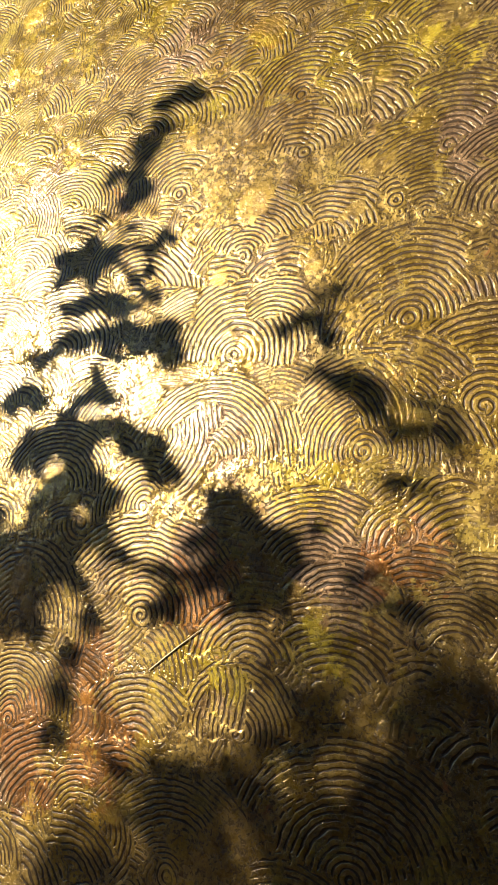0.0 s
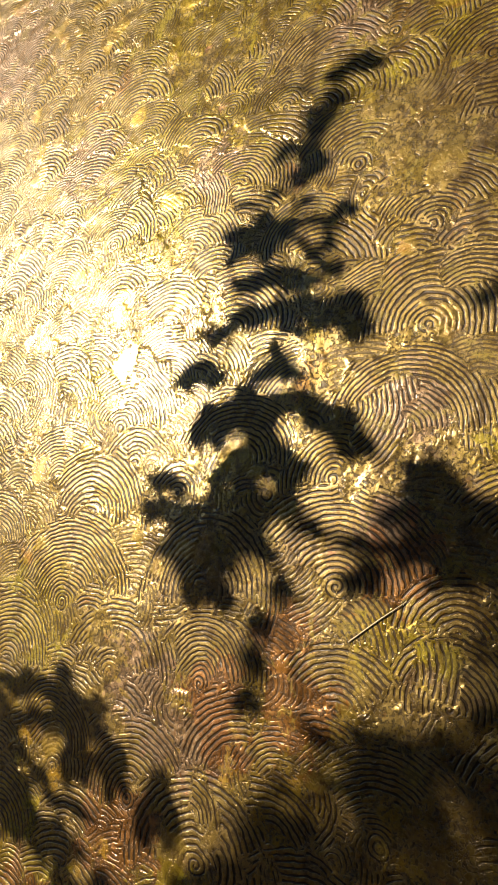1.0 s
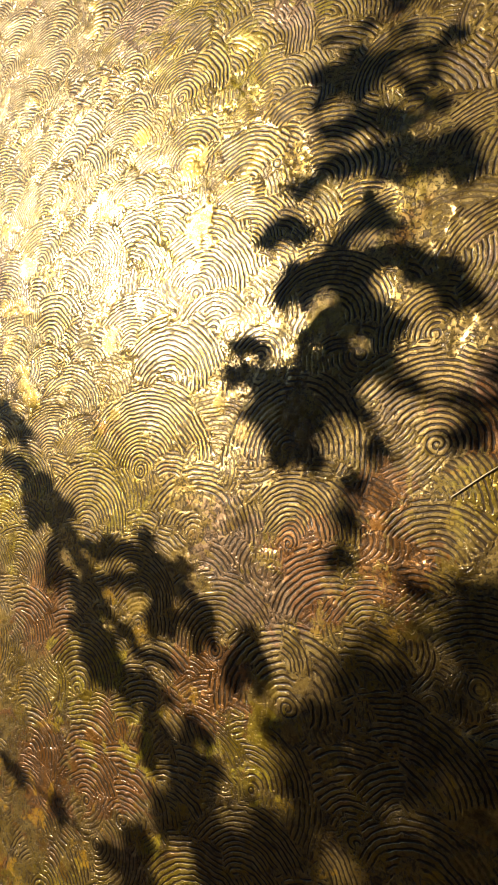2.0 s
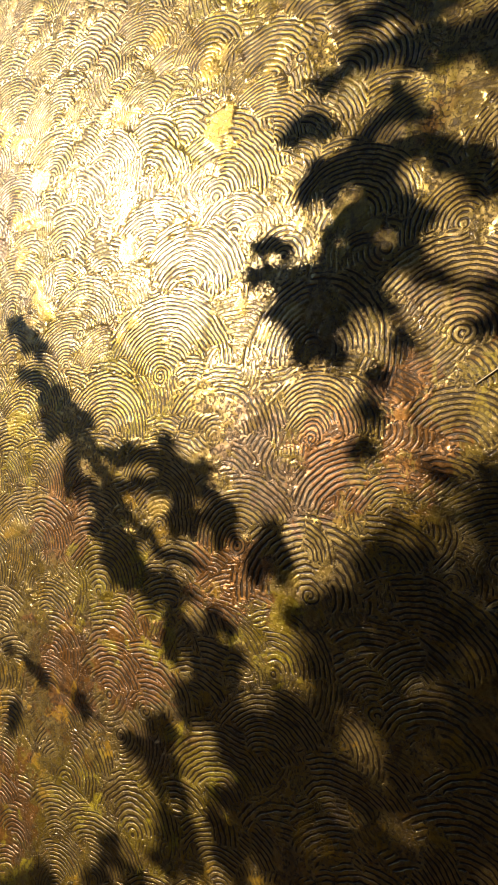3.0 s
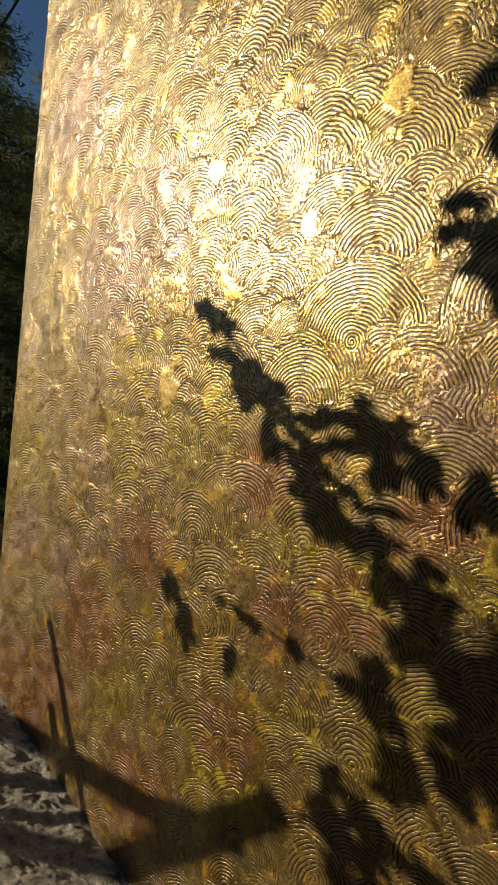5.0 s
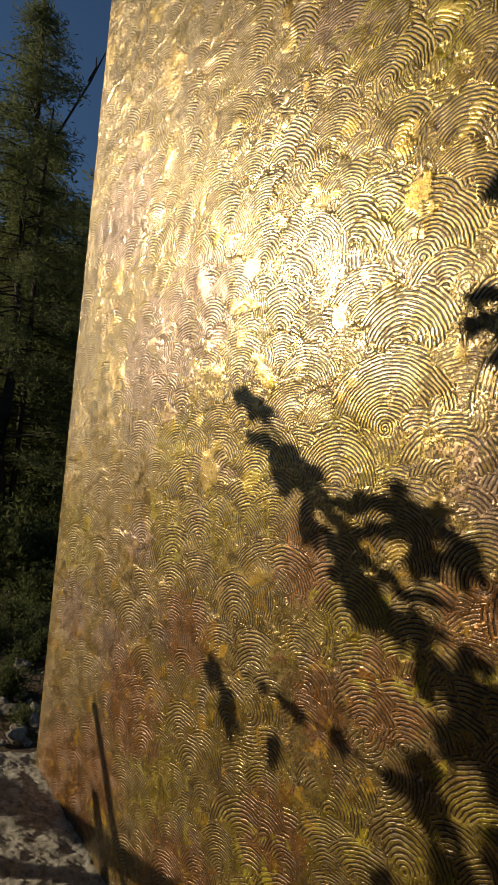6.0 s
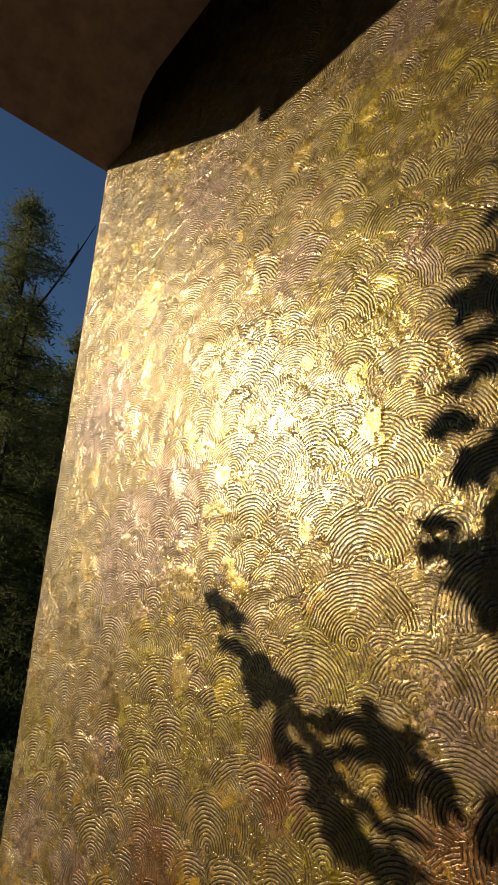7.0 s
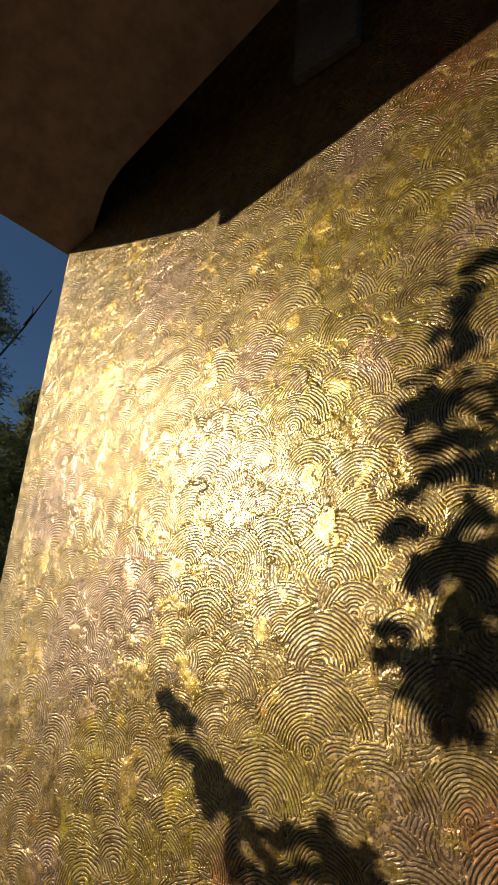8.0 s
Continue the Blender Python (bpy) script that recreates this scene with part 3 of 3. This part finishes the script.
def climbing_plants():
    r = random.Random(3)
    vine = tagged(new("vine"), "green leafy vine cane in front of the wall", "vine")
    cane(vine, [(1.55, -0.75), (1.50, 0.4), (1.42, 0.8), (1.30, 1.02), (1.22, 1.2), (1.20, 1.45), (1.19, 1.6), (1.25, 1.74)], 1.65, 0.004, 0.0015)
    for x, z, w, h, turn in VINE_TIP + VINE_MIDDLE + VINE_FOOT:
        size = 1.1 if z > 1.55 else 1.24
        hang_leaf(vine, x, z, size * w, size * h, r.uniform(1.35, 2.1), r, turn)
    for k in range(30):
        z = 1.14 + 0.52 * k / 29
        hang_leaf(vine, 1.205 + r.uniform(-0.06, 0.065), z, r.uniform(0.03, 0.055), r.uniform(0.02, 0.035), r.uniform(1.4, 2.0), r, r.uniform(-0.6, 0.6))
    for x, z, w, h, turn in VINE_BACK:
        hang_leaf(vine, x, z, 0.98 * w, 0.98 * h, r.uniform(1.7, 2.3), r, turn)
    arching = tagged(new("vine"), "arching vine branch with small green leaves", "vine")
    cane(arching, [(1.45, -0.75), (1.40, 0.2), (1.30, 0.5), (1.184, 0.654), (1.126, 0.726), (1.043, 0.777), (0.961, 0.829), (0.893, 0.906), (0.835, 0.963), (0.741, 1.034), (0.655, 1.092)], 1.2, 0.007, 0.003)
    for x, z, w, h, turn in BRANCH_TIP + BRANCH_FOOT:
        hang_leaf(arching, x, z, 1.24 * w, 1.22 * h, r.uniform(1.15, 1.4), r, turn)
    for k in range(14):
        f = k / 13
        hang_leaf(arching, 0.86 + 0.17 * f + r.uniform(-0.03, 0.03), 0.915 - 0.11 * f + r.uniform(-0.03, 0.03), r.uniform(0.035, 0.06), r.uniform(0.02, 0.035), r.uniform(1.2, 1.5), r, r.uniform(-0.9, 0.1))
    low = tagged(new("twig"), "thin garden twig with few small leaves", "twig")
    cane(low, [(1.45, -0.7), (1.32, 0.3), (1.10, 0.585), (0.94, 0.607), (0.80, 0.63), (0.67, 0.63)], 1.13, 0.004, 0.002)
    for x, z, w, h, turn in TWIG:
        hang_leaf(low, x, z, 1.1 * w, 1.1 * h, r.uniform(1.12, 1.18), r, turn)
    far = tagged(new("vine"), "leafy vine further off from the wall", "vine")
    cane(far, [(1.9, -1.4), (1.75, 0.5), (1.62, 1.2), (1.56, 1.32), (1.44, 1.43)], 2.0, 0.005, 0.002)
    for x, z, w, h, turn in SOFT:
        hang_leaf(far, x, z, 1.12 * w, 1.12 * h, r.uniform(1.9, 2.3), r, turn)
    for line, d, rad in (([(.27, .40), (.43, .15), (.8, -.5)], 0.85, 0.0105), ([(.312, .225), (.37, .12), (.62, -.45)], 0.85, 0.015)):
        stake = tagged(new("garden_stake"), "thin dark stake pushed into the ground", "stake")
        cane(stake, line, d, rad, rad * 1.2)


climbing_plants()


def dry_straw():
    bm = bmesh.new()
    tube(bm, [(1.341, -0.0018, 1.0785), (1.366, -0.0021, 1.103), (1.390, -0.0018, 1.125)], [0.0006, 0.0007, 0.0005], 8)
    tagged(part("straw", bm, STRAW, smooth=True), "pale dry straw stuck to the plaster wall", "straw")


dry_straw()


def big_shrub():
    """The dense bush between the low sun and the lower wall, with its leaning stems."""
    r = np.random.default_rng(11)
    shrub = tagged(new("shrub"), "dense dark green garden shrub with leaning stems", "shrub")
    for line, rad in (([(-.3, .02), (.1, .09), (.4, .148), (.545, .177), (.70, .213), (.88, .28)], .030), ([(-.4, -.9), (.2, -.33), (.627, .07), (.80, .235), (.95, .375)], .032),
                      ([(1.5, -1.0), (1.45, .1), (1.4, .7)], .03), ([(1.1, -1.0), (1.25, .2), (1.3, .6)], .02)):
        cane(shrub, line, 1.9, rad, rad * 0.75)
    verts, faces = [], []
    # two leafy boughs, some clumps, and the thick of the bush with its gaps
    boughs = [([1.10, 1.14, 1.19, 1.27, 1.36, 1.40], [0.76, 0.70, 0.63, 0.53, 0.40, 0.10], 0.020), ([1.02, 1.07, 1.12, 1.15], [0.42, 0.36, 0.26, 0.0], 0.028)]
    gaps = [
        (1.18, .79, .05), (1.21, .85, .035), (1.14, .80, .022), (1.23, .74, .008), (1.30, .71, .008), (1.29, .77, .008), (1.36, .89, .010), (1.27, .95, .025), (1.225, .55, .016), (1.24, .52, .012),
        (1.23, .92, .018), (1.34, .54, .008), (1.31, 1.01, .028), (1.28, 1.04, .03), (1.43, 1.05, .012), (1.37, 1.03, .014), (1.41, .92, .010), (1.32, 1.09, .035), (1.50, 1.13, .020),
        (1.55, 1.12, .014), (1.56, 1.06, .008), (1.35, 1.06, .022), (1.35, .92, .010), (1.46, 1.13, .012), (1.13, .61, .03), (1.18, .50, .02), (1.22, .47, .025)]
    clumps = [(1.08, 0.60, 0.016), (1.12, 0.52, 0.014), (1.19, 0.55, 0.016), (1.06, 0.42, 0.03), (1.13, 0.38, 0.04), (1.24, 0.82, 0.012), (1.12, 0.70, 0.018)]
    count = 0
    while count < 6480:
        deep = (2.0, 4.0)
        if count < 330:
            px, pz, wide = boughs[0 if count < 230 else 1]
            f = r.uniform(0, len(px) - 1)
            x, z = np.interp(f, range(len(px)), px) + r.normal(0, wide * 0.6), np.interp(f, range(len(px)), pz) + r.normal(0, wide * 0.6)
            deep = (1.3, 1.9)
        elif count < 560:
            px, pz, wide = clumps[count % len(clumps)]
            x, z = r.normal(px, wide), r.normal(pz, wide)
            deep = (1.3, 1.7)
        elif count >= 6400:
            x, z = r.uniform(1.42, 1.68), r.uniform(1.06, 1.19)
            deep = (4.0, 5.5)
        else:
            x, z = r.uniform(1.08, 1.95), r.uniform(-0.1, 1.22)
            top = 0.06 * noise.noise(Vector((x * 20, 0, 5.5))) + np.interp(x, [1.10, 1.2, 1.25, 1.3, 1.36, 1.45, 1.52, 1.6, 1.95], [0.66, 0.76, 0.90, 0.97, 1.005, 1.07, 1.10, 1.12, 1.16])
            side = 0.03 * noise.noise(Vector((3.1, 0, z * 14))) + np.interp(z, [0.1, 0.482, 0.538, 0.60, 0.65, 0.678, 0.74, 0.79], [1.36, 1.31, 1.29, 1.20, 1.155, 1.12, 1.09, 1.06])
            thick = np.interp(min(top - z, x - side), [0, 0.08, 0.25], [0.0, 0.45, 1.0])
            if z > top or x < side or noise.noise(Vector((x * 28, z * 28, 3.3))) > thick:
                continue
        if 330 <= count < 6400 and any(math.hypot(x - gx, z - gz) < (gr + 0.006) * (1 + 0.9 * noise.noise(Vector((x * 40, z * 40, 9.1)))) for gx, gz, gr in gaps):
            if r.random() < 0.97:
                continue
        c = np.array(towards_sun(x, z, r.uniform(*deep)))
        s = r.uniform(0.015, 0.028)
        u = r.standard_normal(3)
        u /= np.linalg.norm(u)
        v = np.cross(u, np.array(SUN) + 0.6 * r.standard_normal(3))
        v /= np.linalg.norm(v)
        w = np.cross(u, v)
        k = len(verts)
        for a, b in ((-1, 0), (-0.4, 0.5), (0.4, 0.42), (1, 0), (0.4, -0.42), (-0.4, -0.5)):
            verts.append(c + s * (a * u + b * v + 0.15 * abs(b) * w))
        faces += [(k, k + 1, k + 4, k + 5), (k + 1, k + 2, k + 3, k + 4)]
        count += 1
    ob = mesh_arrays("foliage", verts, faces, LEAF, shrub, False)
    ob["kind"] = "stuff"


big_shrub()


# ---- trees and stony bank beyond the wall's end ----
def spray_cloud(centres, dirs, per, spread, size, r, slim=0.28):
    """Many small narrow needle or leaf blades round the centres, as arrays of quads."""
    c = np.repeat(centres, per, axis=0) + r.normal(0, 1, (len(centres) * per, 3)) * spread
    d = np.repeat(dirs, per, axis=0) + 0.7 * r.normal(0, 1, (len(c), 3))
    d /= np.linalg.norm(d, axis=1)[:, None]
    side = np.cross(d, r.normal(0, 1, (len(c), 3)))
    side /= np.linalg.norm(side, axis=1)[:, None]
    s = size * r.uniform(0.6, 1.4, (len(c), 1))
    quads = np.stack([c - d * s, c + side * s * slim, c + d * s, c - side * s * slim], 1)
    return quads.reshape(-1, 3), np.arange(len(c) * 4).reshape(-1, 4)


def conifer(height, seed, width=0.3, per=20, blade=0.035, slim=0.28, label="slender dark green conifer with drooping open branches"):
    r = np.random.default_rng(seed)
    tree = tagged(new("conifer"), label, "tree")
    bm = bmesh.new()
    pts = [(0.04 * math.sin(k), 0.04 * math.cos(2 * k), height * k / 8) for k in range(9)]
    tube(bm, pts, [0.012 * height * (1.05 - k / 8) + 0.006 for k in range(9)], 8)
    part("trunk", bm, BARK, tree, smooth=True)
    limbs = bmesh.new()
    cs, ds = [], []
    count = int(38 * height)
    for k in range(count):
        f = 0.06 + 0.94 * (k / count) ** 0.9
        z = height * f
        reach = height * width * (1 - f) ** 0.9 * r.uniform(0.55, 1.15) + 0.12
        a = r.uniform(0, 2 * math.pi)
        way = np.array([math.cos(a), math.sin(a), r.uniform(-0.15, 0.35)])
        p = [np.array([0, 0, z]) + way * reach * q + np.array([0, 0, -0.25 * reach * q * q]) for q in (0, 0.4, 0.75, 1.0)]
        tube(limbs, p, [0.012, 0.008, 0.005, 0.002], 4)
        for q in np.linspace(0.25, 1.0, max(3, int(reach / 0.10))):
            cs.append(np.array([0, 0, z]) + way * reach * q + np.array([0, 0, -0.25 * reach * q * q]))
            ds.append(way + np.array([0, 0, -0.3]))
    part("branchwork", limbs, BARK, tree)["kind"] = "stuff"
    v, f = spray_cloud(np.array(cs), np.array(ds), per, 0.06, blade, r, slim)
    ob = mesh_arrays("crown", v, f, NEEDLE, tree, False)
    ob["kind"] = "stuff"
    return tree


def bushy(radius, seed):
    r = np.random.default_rng(seed)
    bush = tagged(new("shrub"), "wild dark green shrub on the stony bank", "shrub")
    stems = bmesh.new()
    cs, ds = [], []
    for k in range(46):
        a, t = r.uniform(0, 2 * math.pi), r.uniform(0.1, 1.2)
        way = np.array([math.cos(a) * math.sin(t), math.sin(a) * math.sin(t), math.cos(t)]) * radius * r.uniform(0.6, 1.15)
        tube(stems, [way * 0.02, way * 0.5, way], [0.010, 0.006, 0.002], 4)
        for q in np.linspace(0.4, 1.0, 7):
            cs.append(way * q)
            ds.append(way)
    part("branchwork", stems, BARK, bush)["kind"] = "stuff"
    v, f = spray_cloud(np.array(cs), np.array(ds), 12, 0.07 * radius, 0.035, r)
    ob = mesh_arrays("crown", v, f, SHRUB, bush, False)
    ob["kind"] = "stuff"
    return bush


def bank_z(x):
    return -0.42 + max(0.0, -x - 5) * 0.10


tall = conifer(6.0, 1, 0.36, 46, 0.030, 0.18)
tall.matrix_basis = pose(-5.3, 1.75, bank_z(-5.3))
second = conifer(5.0, 2, 0.36, 10, 0.050, 0.28, "broad dark green conifer behind the others")
second.matrix_basis = pose(-6.4, 3.2, bank_z(-6.4))
for x, y, s, turn, which in ((-8.9, 3.1, 1.0, 40, second), (-8.0, 2.6, 1.05, 100, second), (-6.8, 2.3, 0.8, 200, second), (-9.5, 3.6, 1.25, 300, second), (-9.0, 1.2, 1.1, 20, second),
                             (-5.6, 2.7, 0.72, 150, second), (-10.5, 2.4, 1.2, 77, second), (-7.4, 3.9, 1.0, 10, second)):
    t = copy_thing(which, pose(x, y, bank_z(x), 0, 0, turn))
    t.scale = (s, s, s)
# unseen trees added round the garden to block sky light, open towards the low sun
along, across = Vector((SUN.x, SUN.y, 0)).normalized(), Vector((-SUN.y, SUN.x, 0)).normalized()
tree_rng = random.Random(4)
sparse = conifer(5.0, 3, 0.36, 3, 0.11, 0.28, "unseen broad dark green conifer added to block sky light")
sparse.matrix_basis = pose(3.5, -9.0, -0.42)
for far in (7.5, 10, 13):
    for side in (2.9, 4.8, 7.2, 10.5):
        at = Vector((0.9, 0, 0)) + along * (far + tree_rng.uniform(-0.6, 0.6)) + across * (side * (0.8 + far / 40))
        if at.y < -0.6 and not (at.x > -1.8 and at.y > -5.5):
            t = copy_thing(sparse, pose(at.x, at.y, bank_z(at.x), 0, 0, tree_rng.uniform(0, 360)))
            k = tree_rng.uniform(0.85, 1.5)
            t.scale = (k, k, 1.8 * k)
first_bush = bushy(0.7, 5)
first_bush.matrix_basis = pose(-3.6, 1.5, -0.42)
for x, y, s, turn in ((-3.0, 1.35, 0.55, 50), (-4.2, 1.2, 1.1, 120), (-4.4, 2.1, 1.3, 200), (-2.6, 1.0, 0.4, 290), (-5.0, 2.7, 1.3, 33),
                      (-1.3, 0.55, 0.22, 10), (-1.7, 0.6, 0.3, 80), (-2.1, 0.95, 0.35, 140), (-1.0, 0.3, 0.16, 200), (-1.6, 0.95, 0.3, 260), (-2.4, 0.7, 0.4, 320)):
    t = copy_thing(first_bush, pose(x, y, bank_z(x) - 0.05, 0, 0, turn))
    t.scale = (s, s, s)




def dead_tree():
    tree = tagged(new("dead_tree"), "thin bare dead tree leaning beyond the wall", "tree")
    bm = bmesh.new()
    tube(bm, [(0, 0, 0), (0.02, 0.03, 2.0), (-0.02, 0.02, 4.2), (0.0, 0.05, 5.0)], [0.05, 0.035, 0.022, 0.008], 7)
    part("trunk", bm, BARK, tree, smooth=True)
    for p, q in (((0.02, 0.1, 4.7), (0.23, 0.58, 6.01)), ((0.14, 0.36, 5.4), (0.15, 0.42, 5.7)), ((0.0, 0.02, 4.4), (0.2, -0.3, 4.9))):
        bm = bmesh.new()
        tube(bm, [p, tuple((a + b) / 2 + 0.03 for a, b in zip(p, q)), q], [0.016, 0.012, 0.006], 5)
        part("branch", bm, BARK, tree)
    tree.matrix_basis = pose(-5.32, 1.9, -0.44)


dead_tree()


def stone_mesh(seed):
    r = random.Random(seed)
    bm = bmesh.new()
    bmesh.ops.create_icosphere(bm, subdivisions=3, radius=1)
    cuts = [Vector((r.uniform(-1, 1), r.uniform(-1, 1), r.uniform(-1, 1))).normalized() for _ in range(6)]
    for v in bm.verts:
        k = 1 + 0.35 * noise.noise(v.co * 1.4 + Vector((seed * 7.1, 0, 0)))
        for c in cuts:
            v.co -= c * max(0.0, v.co.dot(c) - 0.62)
        v.co += v.normal * 0.06 * noise.noise(v.co * 4 + Vector((0, seed * 3.3, 0)))
        v.co = Vector((v.co.x * k, v.co.y * k * 0.8, v.co.z * k * 0.6))
    me = bpy.data.meshes.new("stone")
    bm.to_mesh(me)
    bm.free()
    me.materials.append(PALE_STONE)
    return me


def bank_stones():
    r = random.Random(9)
    meshes = [stone_mesh(k) for k in range(4)]
    for k in range(190):
        far = r.uniform(0.5, 3.6)
        a = math.atan2(0.36, -0.93) + r.uniform(-0.30, 0.14)
        x, y = -0.3 + math.cos(a) * far, 0.0 + math.sin(a) * far + 0.05
        s = r.uniform(0.012, 0.045) * r.choice((0.6, 1, 1, 1.5))
        ob = new("stone", r.choice(meshes))
        ob.matrix_basis = pose(x, y, -0.42 + 0.4 * s, r.uniform(-20, 20), r.uniform(-20, 20), r.uniform(0, 360)) @ Matrix.Scale(s, 4)
        tagged(ob, "pale rough stone on the dark bank", "stone", group="stones on the bank")


bank_stones()
